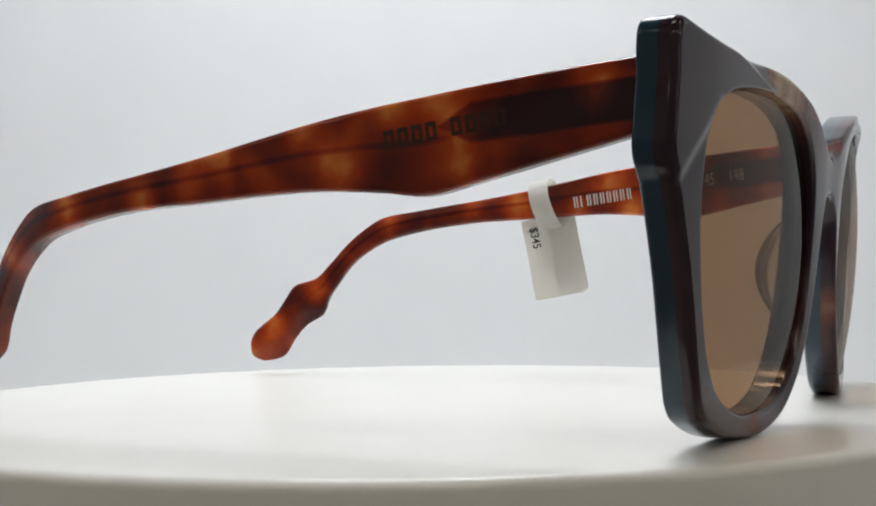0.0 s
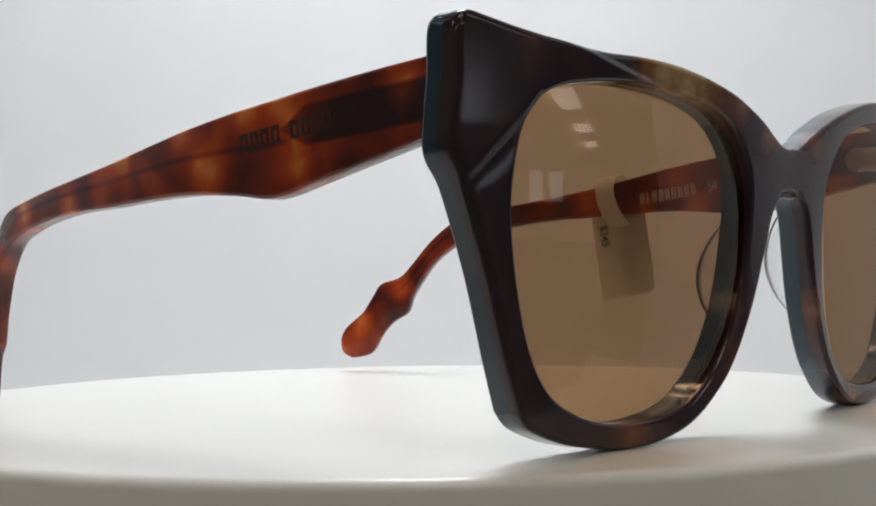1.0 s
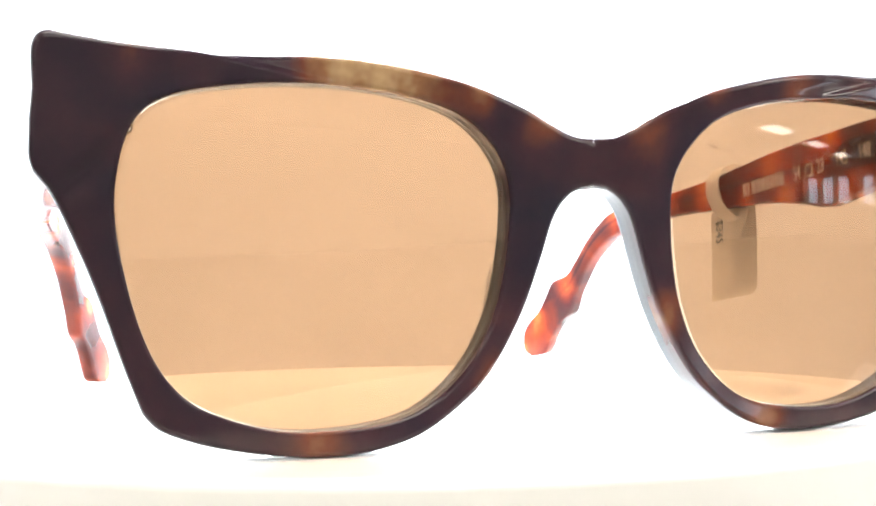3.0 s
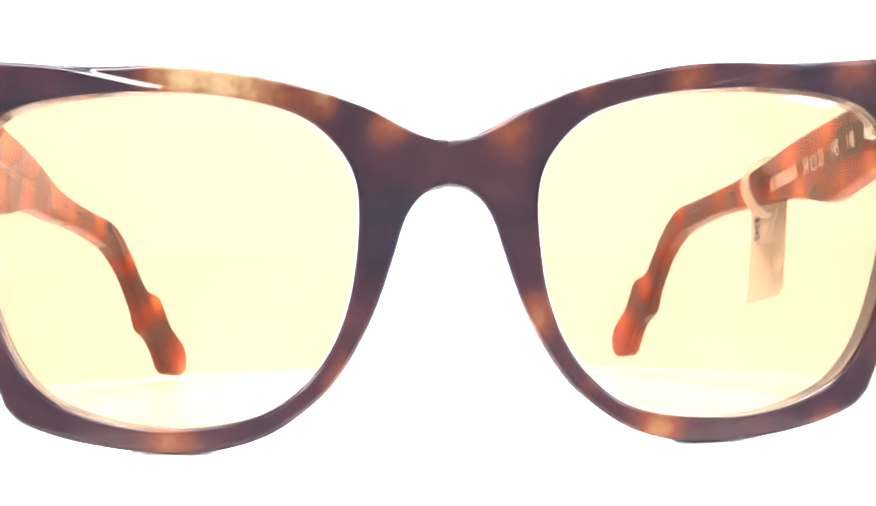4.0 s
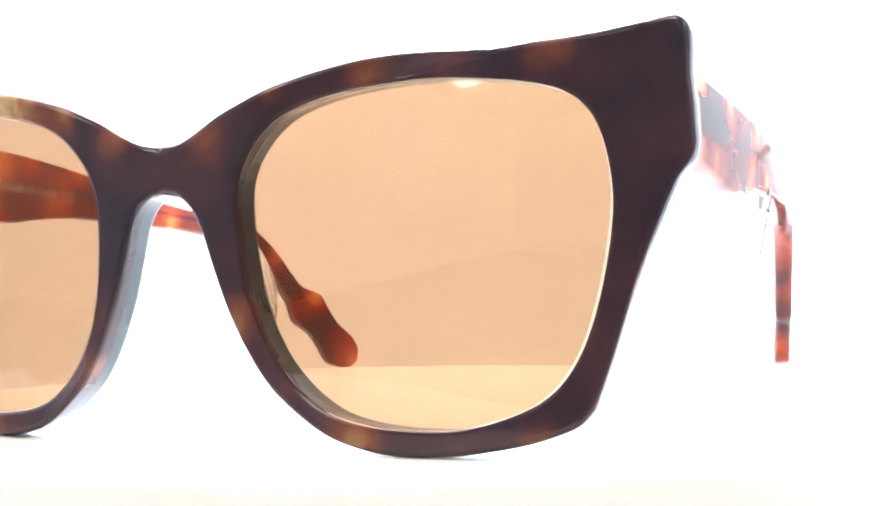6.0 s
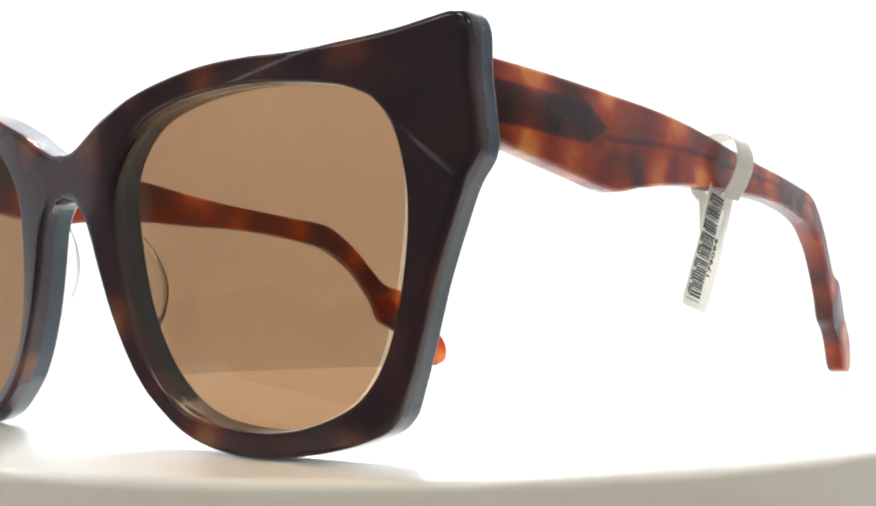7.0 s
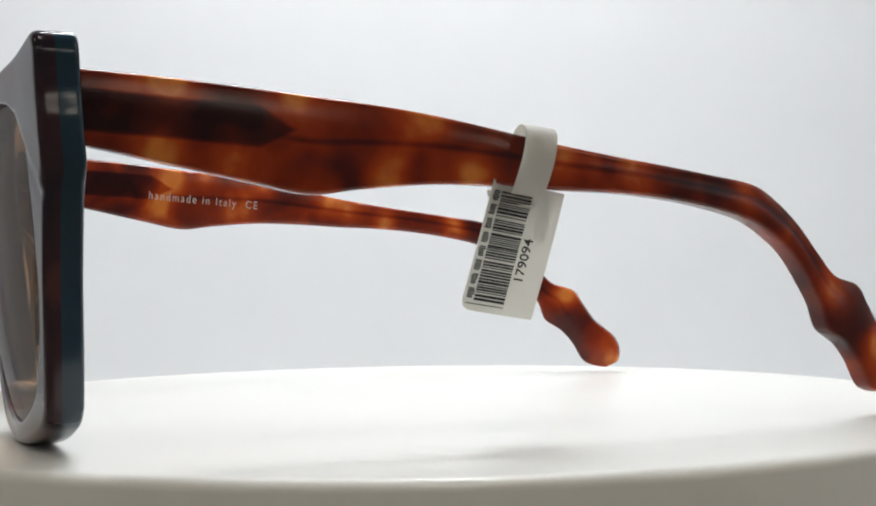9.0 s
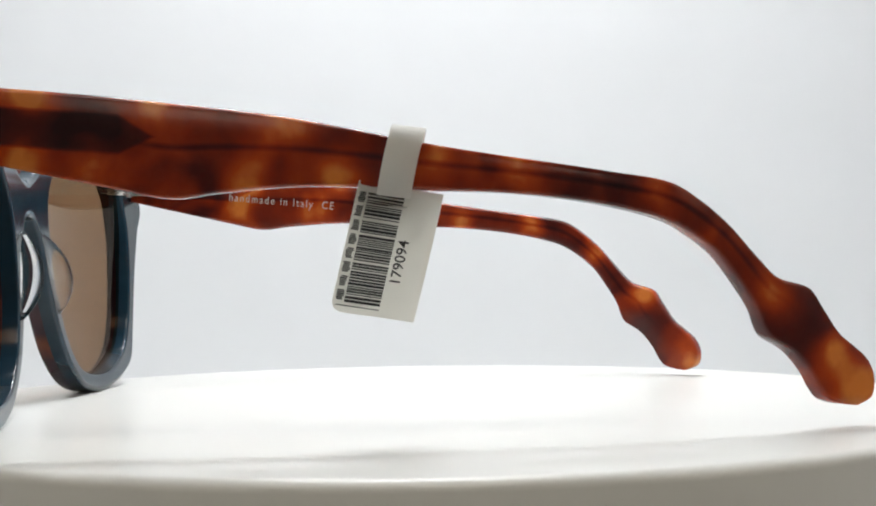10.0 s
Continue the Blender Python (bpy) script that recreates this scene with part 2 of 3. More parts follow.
# ---- the room and the photo box ----
def room():
    def wall(name, label, x0, x1, y0, y1, z0, z1, material):
        bm = bmesh.new()
        box(bm, x0, x1, y0, y1, z0, z1)
        return tagged(new(name, mesh_of(name, bm, material, False)), label, "wall", kind="structure")

    wall("room_wall_south", "pale painted room wall behind the camera", -4.1, 15.1, -8.1, -8.0, -0.9, 1.8, M_ROOM)
    wall("room_wall_north", "pale painted room wall behind the photo box", -4.1, 15.1, 1.5, 1.6, -0.9, 1.8, M_ROOM)
    wall("room_wall_west", "pale painted side wall of the room", -4.1, -4.0, -8.0, 1.5, -0.9, 1.8, M_ROOM)
    wall("room_wall_east", "pale painted far wall of the long room", 15.0, 15.1, -8.0, 1.5, -0.9, 1.8, M_ROOM)
    wall("ceiling", "pale painted room ceiling with light panels", -4.1, 15.1, -8.1, 1.6, 1.8, 1.9, M_CEILING)
    wall("floor", "grey carpeted room floor", -4.1, 15.1, -8.1, 1.6, -1.0, -0.9, M_CARPET)
    # lit panels in the ceiling, in two long rows
    for x in (-2.9, -0.2, 2.5, 5.2, 7.9, 10.6, 13.3):
        for y in (-4.8, -1.2):
            lamp = tagged(new("ceiling_light"), "white rectangular ceiling light panel, switched on", "ceiling light", "ceiling lights")
            lamp.location = (x, y, 1.8)
            bm = bmesh.new()
            box(bm, -0.62, 0.62, -0.32, 0.32, -0.03, 0.0, 0.004)
            part("frame", bm, M_METAL_WHITE, lamp)
            bm = bmesh.new()
            box(bm, -0.59, 0.59, -0.29, 0.29, -0.036, -0.031)
            part("diffuser", bm, M_PANEL, lamp, "glowing white diffuser", False)
    # daylight windows in the far wall
    for k, y in enumerate((-7.2, -6.3, -5.4, -4.0, -3.1)):
        win = tagged(new(f"window_{k + 1}"), "narrow bright window in the far room wall", "window", kind="structure")
        win.location = (15.0, y, 0.75)
        bm = bmesh.new()
        for a in (-0.32, 0.28):
            box(bm, -0.05, 0.0, a, a + 0.04, -0.5, 0.5, 0.003)
        for b in (-0.5, 0.46):
            box(bm, -0.05, 0.0, -0.278, 0.278, b, b + 0.04, 0.003)
        part("window_frame", bm, M_METAL_WHITE, win)
        bm = bmesh.new()
        box(bm, -0.02, -0.01, -0.279, 0.279, -0.459, 0.459)
        part("pane", bm, M_DAY, win, "", False)


def photo_box():
    def panel(name, label, x0, x1, y0, y1, z0, z1, material=M_BOX):
        bm = bmesh.new()
        box(bm, x0, x1, y0, y1, z0, z1)
        return tagged(new(name, mesh_of(name, bm, material, False)), label, "backdrop", kind="structure")

    W, T = 0.28, 0.006
    # both side walls take the greyed fabric, which stands in for weaker side light
    panel("wall_west", "side wall of the photo box, its fabric coloured darker to weaken side light", -W - T, -W, -0.045, 0.30, -0.06, 0.43, M_BOX_SIDE)
    panel("wall_east", "side wall of the photo box, its fabric coloured darker to weaken side light", W, W + T, -0.045, 0.30, -0.06, 0.43, M_BOX_SIDE)
    panel("box_ceiling", "white fabric top of the photo box", -W - T, W + T, -0.13, 0.30, 0.43, 0.436)
    panel("box_floor", "white fabric floor of the photo box", -W - T, W + T, -0.10, 0.30, -0.066, -0.06)
    # backdrop with a curved foot
    bm = bmesh.new()
    prof = [(0.43, 0.295), (-0.018, 0.295)] + [(-0.055 + 0.037 * (1 - math.sin(a)), 0.258 + 0.037 * math.cos(a))
                                              for a in np.linspace(0, math.pi / 2, 10)[1:]] + [(-0.055, 0.12)]
    rows = [[bm.verts.new((x, y, z)) for z, y in prof] for x in (-W, W)]
    back = [[bm.verts.new((x, y + 0.003, z - 0.003)) for z, y in prof] for x in (-W, W)]
    for a, b in ((rows[0], rows[1]), (back[1], back[0])):
        for i in range(len(prof) - 1):
            bm.faces.new((a[i], a[i + 1], b[i + 1], b[i]))
    tagged(new("wall_north", mesh_of("backdrop", bm, M_BOX)), "seamless white backdrop sheet curving to the floor", "backdrop", kind="structure")
    for y in (0.03, 0.14, 0.25):
        strip = tagged(new("led_strip"), "slim aluminium LED strip under the box top", "light strip", "LED strips")
        strip.location = (0, y, 0.43)
        bm = bmesh.new()
        box(bm, -0.15, 0.15, -0.02, 0.02, -0.02, 0.0, 0.002)
        part("housing", bm, M_STEEL, strip)
    table = tagged(new("table"), "grey laminate table under the photo box", "table")
    table.location = (0, 0, -0.066)
    bm = bmesh.new()
    box(bm, -0.6, 0.6, -0.25, 0.6, -0.03, 0.0, 0.003)
    part("tabletop", bm, M_TABLE, table)
    for x in (-0.55, 0.55):
        for y in (-0.2, 0.55):
            bm = bmesh.new()
            box(bm, x - 0.025, x + 0.025, y - 0.025, y + 0.025, -0.834, -0.03, 0.003)
            part("leg", bm, M_STEEL, table)


def lathe(bm, profile, seg=128):
    rings = []
    for r, z in profile:
        if r < 1e-6:
            rings.append([bm.verts.new((0, 0, z))])
        else:
            rings.append([bm.verts.new((r * math.cos(2 * math.pi * k / seg), r * math.sin(2 * math.pi * k / seg), z)) for k in range(seg)])
    for a, b in zip(rings, rings[1:]):
        for k in range(seg):
            j = (k + 1) % seg
            if len(a) == 1:
                bm.faces.new((a[0], b[k], b[j]))
            elif len(b) == 1:
                bm.faces.new((a[k], a[j], b[0]))
            else:
                bm.faces.new((a[k], a[j], b[j], b[k]))


def turntable():
    table = tagged(new("turntable"), "round white plastic motorised display turntable", "turntable")
    R = 0.1058
    bm = bmesh.new()
    edge = [(R - 0.0018 + 0.0018 * math.sin(a), -0.0018 + 0.0018 * math.cos(a)) for a in np.linspace(0, math.pi / 2, 7)]
    lathe(bm, [(0, 0), (0.04, 0), (0.08, 0), (R - 0.004, 0)] + edge + [(R, -0.012), (R - 0.003, -0.015), (0, -0.015)])
    part("platter", bm, M_WHITE_PLASTIC, table, "glossy white round platter")
    bm = bmesh.new()
    lathe(bm, [(0, -0.0155), (R - 0.012, -0.0155), (R - 0.010, -0.017), (R - 0.008, -0.045), (R - 0.004, -0.0592), (0, -0.0592)], 96)
    part("base", bm, M_WHITE_PLASTIC, table)
    return table


# ---- the sunglasses (millimetres, seen from the front: x across, z up, front towards -y) ----
OUTLINE = [(0.0, 43.8), (2.8, 43.95), (6.8, 45.6), (10.8, 47.8), (14.8, 49.4), (18.8, 50.9), (26.7, 52.9), (34.7, 54.3), (42.6, 54.8), (51.5, 54.8),
           (60.9, 55.8), (68.5, 56.7), (75.4, 57.9), (77.3, 58.2), (78.5, 57.1), (78.5, 48.5), (78.7, 41.8), (78.3, 39.8), (76.2, 37.3), (73.5, 31.6),
           (70.4, 24.2), (66.4, 12.7), (64.1, 6.7), (62.7, 5.1), (60.3, 4.1), (54.5, 2.2), (46.3, 0.6), (38.2, 0.1), (34.1, 0.45), (30.1, 1.3),
           (26.1, 2.6), (22.1, 4.7), (18.1, 7.7), (15.0, 11.6), (12.6, 15.7), (10.3, 20.6), (7.7, 28.2), (6.5, 32.1), (5.0, 34.9), (2.6, 36.9),
           (0.0, 37.2)]
OPENING = [(12.9, 33.6), (13.2, 38.4), (14.5, 41.5), (17.1, 44.7), (20.3, 47.4), (23.5, 48.7), (30.7, 50.5), (42.6, 51.5), (50.6, 51.2), (58.7, 50.2),
           (62.8, 49.0), (65.9, 46.2), (67.6, 41.0), (68.3, 36.2), (68.0, 31.3), (67.0, 25.7), (65.3, 19.2), (62.8, 13.1), (58.7, 8.0), (54.6, 5.8),
           (46.4, 3.3), (38.2, 3.0), (30.1, 4.0), (26.1, 5.3), (22.1, 8.1), (18.2, 12.4), (15.9, 16.8), (14.3, 21.6), (13.5, 26.4)]
DEPTH, SEAM, ROUND, LIP = 5.6, 2.3, 1.0, 0.6
LEAN, SKEW, PLATTER = 0.085, 0.018, -0.8
CENTRE = np.array([40.5, 27.3])


def bow(x, z):
    """The front's curve across, with its lean from brow to cheek."""
    return -82.0 + 8.2 * (x / 79.0) ** 2 + LEAN * (44.0 - z) * (0.5 if z > 44.0 else 1.0)


def skew(x):
    """The front stands a little askew between its wings."""
    return SKEW * x * (1 - ease((abs(x) - 40.0) / 28.0))


def ease(v):
    v = min(1.0, max(0.0, v))
    return v * v * (3 - 2 * v)


def taper(x):
    """Where the outer sides draw in towards the back."""
    return ease((x - 50.0) / 12.0)


def facet(x, z):
    """The raised wing: how far its plane stands proud of the rim."""
    ax, az, bx, bz = 51.4, 54.7, 37.0, 51.3
    d1 = ((x - ax) * (az - bz) - (z - az) * (ax - bx)) / math.hypot(ax - bx, az - bz)
    cx, cz, dx, dz = 65.2, 47.2, 75.3, 37.8
    d2 = ((x - cx) * (cz - dz) + (z - cz) * (dx - cx)) / math.hypot(cx - dx, cz - dz)
    side = ease((x - 33.5) / 4.0)
    over = max(ease(d2 / 2.6 + 0.5), ease((z - 47.8) / 1.6))
    groove = -0.16 * math.exp(-((d1 + 1.7) / 1.2) ** 2) * side - 0.16 * math.exp(-((d2 + 1.6) / 1.6) ** 2) * ease((x - 61) / 5)
    wing = ease(d1 / 1.2 + 0.2) * side * over
    return 0.5 * wing + groove * ease((z - 34.5) / 4)


def opening_line(count):
    return even(calm(even(spline(OPENING, 14, True), 700, True), 45, True), count, True)


def calm(points, width, closed=False):
    """The same line without its small unevenness; the ends of an open line stay."""
    p = np.array([tuple(q) for q in points])
    half = width // 2
    if closed:
        wide = np.vstack([p[-half:], p, p[:half]])
    else:
        wide = np.vstack([2 * p[0] - p[half:0:-1], p, 2 * p[-1] - p[-2:-half - 2:-1]])
    k = np.hanning(2 * half + 3)[1:-1]
    return np.stack([np.convolve(wide[:, c], k / k.sum(), "valid") for c in (0, 1)], 1)


def edge_distance(points, lines):
    """How far each point lies from the nearest of the lines."""
    a = np.vstack([q[:-1] for q in lines])
    d = np.vstack([np.diff(q, axis=0) for q in lines])
    dd = (d * d).sum(1) + 1e-12
    out = np.empty(len(points))
    for i, p in enumerate(points):
        t = np.clip(((p - a) * d).sum(1) / dd, 0, 1)
        out[i] = np.sqrt((((a + t[:, None] * d) - p) ** 2).sum(1).min())
    return out


def rim_grid():
    """Points of one half of the front, from the lens opening to the outer edge."""
    # keep the corners of the wing crisp: run the spline between them
    corners = [0, 12, 16, 22, len(OUTLINE) - 1]
    outer = []
    for a, b in zip(corners, corners[1:]):
        run = even(spline(OUTLINE[a:b + 1], 12), 120)
        size = np.linalg.norm(np.diff(run, axis=0), axis=1).sum()
        outer += list(calm(run, 2 * int(5.0 / size * 120 / 2) + 1)[:-1])
    outer.append(np.array(OUTLINE[-1]))
    outer = even(outer, 400)
    # a little stock is left on the outside for polishing the edge round
    along = np.gradient(outer, axis=0)
    along /= np.linalg.norm(along, axis=1)[:, None]
    stock = np.array([0.6 * max(ease((z - 38.0) / 4.0), ease((x - 30.0) / 10.0))
                      * (1 - 0.75 * ease((x - 52.0) / 12.0) * ease((z - 46.0) / 6.0)) * ease(z / 5.0) for x, z in outer])
    outer = outer + stock[:, None] * np.stack([-along[:, 1], along[:, 0]], 1)
    outer[0, 0] = outer[-1, 0] = 0.0
    # the lower rim reaches down to the platter
    outer[:, 1] += np.array([-0.85 * ease((7.0 - z) / 6.0) for z in outer[:, 1]])
    outer[:, 1] = np.maximum(outer[:, 1], PLATTER + 0.02)
    bridge = np.stack([np.zeros(9), np.linspace(outer[-1, 1], outer[0, 1], 11)[1:-1]], 1)
    ring = np.vstack([outer, bridge])
    n_outer = len(outer)
    inner = opening_line(700)
    ang_i = np.unwrap(np.arctan2(*(inner - CENTRE).T[::-1]))
    ang_o = np.unwrap(np.arctan2(*(ring - CENTRE).T[::-1]))
    if ang_i[-1] > ang_i[0]:
        inner, ang_i = inner[::-1], ang_i[::-1]
    ang_o = np.minimum.accumulate(ang_o)
    ramp = ang_o[0] - 2 * math.pi * np.arange(len(ang_o)) / len(ang_o)
    wrap = np.r_[ang_o[-12:] + 2 * math.pi, ang_o, ang_o[:12] - 2 * math.pi]
    ang_o = 0.85 * np.convolve(wrap, np.ones(25) / 25, "valid") + 0.15 * ramp
    full = np.r_[ang_i + 4 * math.pi, ang_i + 2 * math.pi, ang_i, ang_i - 2 * math.pi, ang_i - 4 * math.pi]
    pts = np.vstack([inner] * 5)
    order = np.argsort(full)
    hold = np.stack([np.interp(ang_o, full[order], pts[order, k]) for k in (0, 1)], 1)
    return ring, hold, n_outer, outer, inner


STEPS = [0, 0.012, 0.03, 0.055, 0.085, 0.12, 0.16] + [0.2 + 0.6 * k / 20 for k in range(21)] + [0.84, 0.88, 0.915, 0.945, 0.97, 0.988, 1.0]


def make_front(glasses):
    ring, hold, n_outer, outer, inner = rim_grid()
    n, m = len(ring), len(STEPS)
    s = np.array(STEPS)[None, :, None]
    grid = hold[:, None] * (1 - s) + ring[:, None] * s
    flat = grid.reshape(-1, 2)
    far = edge_distance(flat, (outer,)).reshape(n, m)
    near = edge_distance(flat, (np.vstack([inner, inner[:1]]),)).reshape(n, m)
    front, rear = np.zeros((n, m)), np.zeros((n, m))
    for i in range(n):
        for j in range(m):
            x, z = grid[i, j]
            lip = max(r - math.sqrt(max(0.0, r ** 2 - (r - min(d, r)) ** 2)) for r, d in ((ROUND, far[i, j]), (LIP, near[i, j])))
            swell = 0.8 * math.exp(-((x - 21.0) / 15.0) ** 2) * STEPS[j] * ease(x / 8.0)
            front[i, j] = bow(x, z) - facet(x, z) - swell + lip
            rear[i, j] = bow(x, z) + DEPTH - lip * 0.8
    for name, material, label in (("front_layer", M_FRONT, "polished dark tortoiseshell acetate front"),
                                  ("back_layer", M_TEAL, "dark teal acetate layer laminated behind")):
        bm = bmesh.new()
        for sx in (1, -1):
            def put(x, y, z):
                return bm.verts.new((sx * x * MM, (y - skew(sx * x)) * MM, z * MM))
            face = front if name == "front_layer" else rear
            deep = 0.0 if name == "front_layer" else 0.5
            skin = [[put(grid[i, j, 0] - deep * taper(grid[i, j, 0]) * STEPS[j], face[i, j], grid[i, j, 1]) for j in range(m)] for i in range(n)]
            turn = 0.2 if name == "front_layer" else -0.2
            wall_o = [put(grid[i, m - 1, 0] - deep * taper(grid[i, m - 1, 0]), face[i, m - 1] + turn, grid[i, m - 1, 1]) for i in range(n)]
            wall_i = [put(grid[i, 0, 0], face[i, 0] + turn, grid[i, 0, 1]) for i in range(n)]
            seam_o = [put(grid[i, m - 1, 0] - 0.15 * taper(grid[i, m - 1, 0]), bow(*grid[i, m - 1]) + SEAM, grid[i, m - 1, 1]) for i in range(n)]
            seam_i = [put(grid[i, 0, 0], bow(*grid[i, 0]) + SEAM, grid[i, 0, 1]) for i in range(n)]
            for i in range(n):
                k = (i + 1) % n
                for j in range(m - 1):
                    bm.faces.new((skin[i][j], skin[i][j + 1], skin[k][j + 1], skin[k][j]))
                bm.faces.new((skin[i][0], skin[k][0], wall_i[k], wall_i[i]))
                bm.faces.new((wall_i[i], wall_i[k], seam_i[k], seam_i[i]))
                if i < n_outer - 1:
                    bm.faces.new((skin[i][m - 1], skin[k][m - 1], wall_o[k], wall_o[i]))
                    bm.faces.new((wall_o[i], wall_o[k], seam_o[k], seam_o[i]))
        bmesh.ops.remove_doubles(bm, verts=bm.verts, dist=0.00001)
        part(name, bm, material, glasses, label, sharp=72)


def lens_depth(x, z):
    dx, dz = abs(x) - CENTRE[0], z - CENTRE[1]
    return bow(*CENTRE) + 0.108 * dx - 0.068 * dz + (dx * dx + dz * dz) / 300.0 - 1.0


def make_lens(glasses, sx):
    rim = opening_line(96)
    away = rim - CENTRE
    out = away / np.linalg.norm(away, axis=1)[:, None]
    seat, rim = rim + out * 0.45, rim - out * 0.1
    bm = bmesh.new()
    shells = []
    for back in (0.0, 2.0):
        rows = [[bm.verts.new((sx * CENTRE[0] * MM, (lens_depth(*CENTRE) + back - skew(sx * CENTRE[0])) * MM, CENTRE[1] * MM))]]
        for f in np.linspace(0.12, 1, 9):
            rows.append([bm.verts.new((sx * p[0] * MM, (lens_depth(*p) + back - skew(sx * CENTRE[0])) * MM, p[1] * MM)) for p in CENTRE + (rim - CENTRE) * f])
        shells.append(rows)
        for a, b in zip(rows, rows[1:]):
            for k in range(96):
                j = (k + 1) % 96
                bm.faces.new((a[0], b[k], b[j]) if len(a) == 1 else (a[k], b[k], b[j], a[j]))
    lens = part("lens", bm, M_LENS, glasses, "brown tinted sunglass lens")
    # the clear bevelled edge that sits in the frame's groove
    bm = bmesh.new()
    rings = []
    for line, back in ((rim, 0.0), (seat, 0.4), (seat, 1.6), (rim, 2.0)):
        rings.append([bm.verts.new((sx * p[0] * MM, (lens_depth(*p) + back - skew(sx * CENTRE[0])) * MM, p[1] * MM)) for p in line])
    for a, b in zip(rings, rings[1:]):
        for k in range(96):
            j = (k + 1) % 96
            bm.faces.new((a[k], b[k], b[j], a[j]))
    part("bevel", bm, M_BEVEL, lens, "clear polished lens edge")


def make_pad(glasses, sx):
    """A clear pad fused to the nose side of the rim."""
    bm = bmesh.new()
    rows, cols = 17, 14
    rings = []
    for i in range(rows):
        u = i / (rows - 1)
        z = 16.3 + 18.5 * u
        base = np.interp(z, [15.6, 20.5, 28.1, 32.1, 34.9], [12.6, 10.3, 7.7, 6.5, 5.0])
        swell = math.sin(math.pi * u) ** 0.7
        ring = []
        for k in range(cols):
            a = 2 * math.pi * k / cols
            back = -77.6 + LEAN * (44 - z) + (2.7 * swell + 0.12) * (math.cos(a) + 1)
            across = base + 2.0 + 0.22 * (back + 76) + (1.35 * swell + 0.1) * math.sin(a)
            ring.append(bm.verts.new((sx * across * MM, back * MM, z * MM)))
        rings.append(ring)
    for a, b in zip(rings, rings[1:]):
        for k in range(cols):
            j = (k + 1) % cols
            bm.faces.new((a[k], a[j], b[j], b[k]))
    bm.faces.new(rings[0])
    bm.faces.new(rings[-1])
    part("nose_pad", bm, M_PAD, glasses, "clear acetate nose pad")


# stations along a temple: upper edge y, z and lower edge y, z
TEMPLE = [(-69.0, 53.6, -69.1, 43.3), (-57.0, 52.7, -57.1, 40.7), (-45.3, 51.6, -45.5, 38.2), (-36.5, 50.6, -36.7, 36.5), (-29.1, 49.8, -29.3, 37.3),
          (-18.1, 48.2, -18.2, 38.1), (-7.6, 46.2, -7.7, 37.9), (1.4, 44.4, 1.3, 37.4), (12.5, 42.6, 12.4, 37.0), (21.0, 41.4, 20.9, 36.2),
          (29.6, 40.1, 29.6, 34.8), (38.6, 38.5, 37.6, 32.7), (43.1, 35.9, 42.1, 30.3), (47.8, 32.0, 46.3, 27.0), (52.5, 26.9, 50.0, 22.2),
          (55.9, 23.6, 52.5, 18.3), (61.4, 21.7, 53.3, 15.9), (63.6, 18.6, 54.2, 14.3), (66.5, 14.4, 58.2, 11.8), (68.9, 12.4, 61.2, 8.4),
          (71.3, 10.2, 62.8, 5.6), (72.5, 7.4, 64.0, 4.1), (72.0, 4.2, 65.8, 3.3), (69.5, 2.8, 67.3, 3.0)]
THICK = 3.8


def temple_x(y, sx):
    """The outer face of a temple, curling in behind the ear; the two are bent unlike."""
    curl = 0.00150 * max(0.0, y + 25.0) ** 2 if sx > 0 else 0.0033 * max(0.0, y) ** 2
    return 75.5 - 0.025 * (y + 66) - curl


def make_temple(glasses, sx, material, droop):
    hi = spline([(a, b) for a, b, _, _ in TEMPLE], 6)
    lo = spline([(c, d) for _, _, c, d in TEMPLE], 6)
    bm = bmesh.new()
    height = bm.verts.layers.float.new("height_off_middle")
    rings = []
    for p, q in zip(hi, lo):
        r, ring = 0.75, []
        up = (p - q)
        h = max(up.length, 0.5)
        up = up / h
        r = min(r, h * 0.3)
        half = THICK / 2
        loop = []
        for c0, c1, a0 in ((half - r, h - r, 0), (-half + r, h - r, 90), (-half + r, r, 180), (half - r, r, 270)):
            for k in range(4):
                a = radians(a0 + 30 * k)
                loop.append((c0 + r * math.cos(a), c1 + r * math.sin(a)))
        for across, rise in loop:
            y, z = q.x + up.x * rise, q.y + up.y * rise
            slope = 0.0068 * max(0.0, y) + 0.025
            x = temple_x(y, sx) - half + across * (1 - 0.2 * ease((y - 40.0) / 20.0))
            z -= droop * (y + 68)
            y -= 7.0 * droop * max(0.0, y - 36.0)
            ring.append(bm.verts.new((sx * x * MM, (y + slope * across) * MM, z * MM)))
            ring[-1][height] = (rise - h / 2) * MM
        rings.append(ring)
    n = len(rings[0])
    for a, b in zip(rings, rings[1:]):
        for k in range(n):
            j = (k + 1) % n
            bm.faces.new((a[k], a[j], b[j], b[k]))
    bm.faces.new(rings[0])
    bm.faces.new(rings[-1])
    return part("temple", bm, material, glasses, "translucent amber tortoiseshell acetate temple")


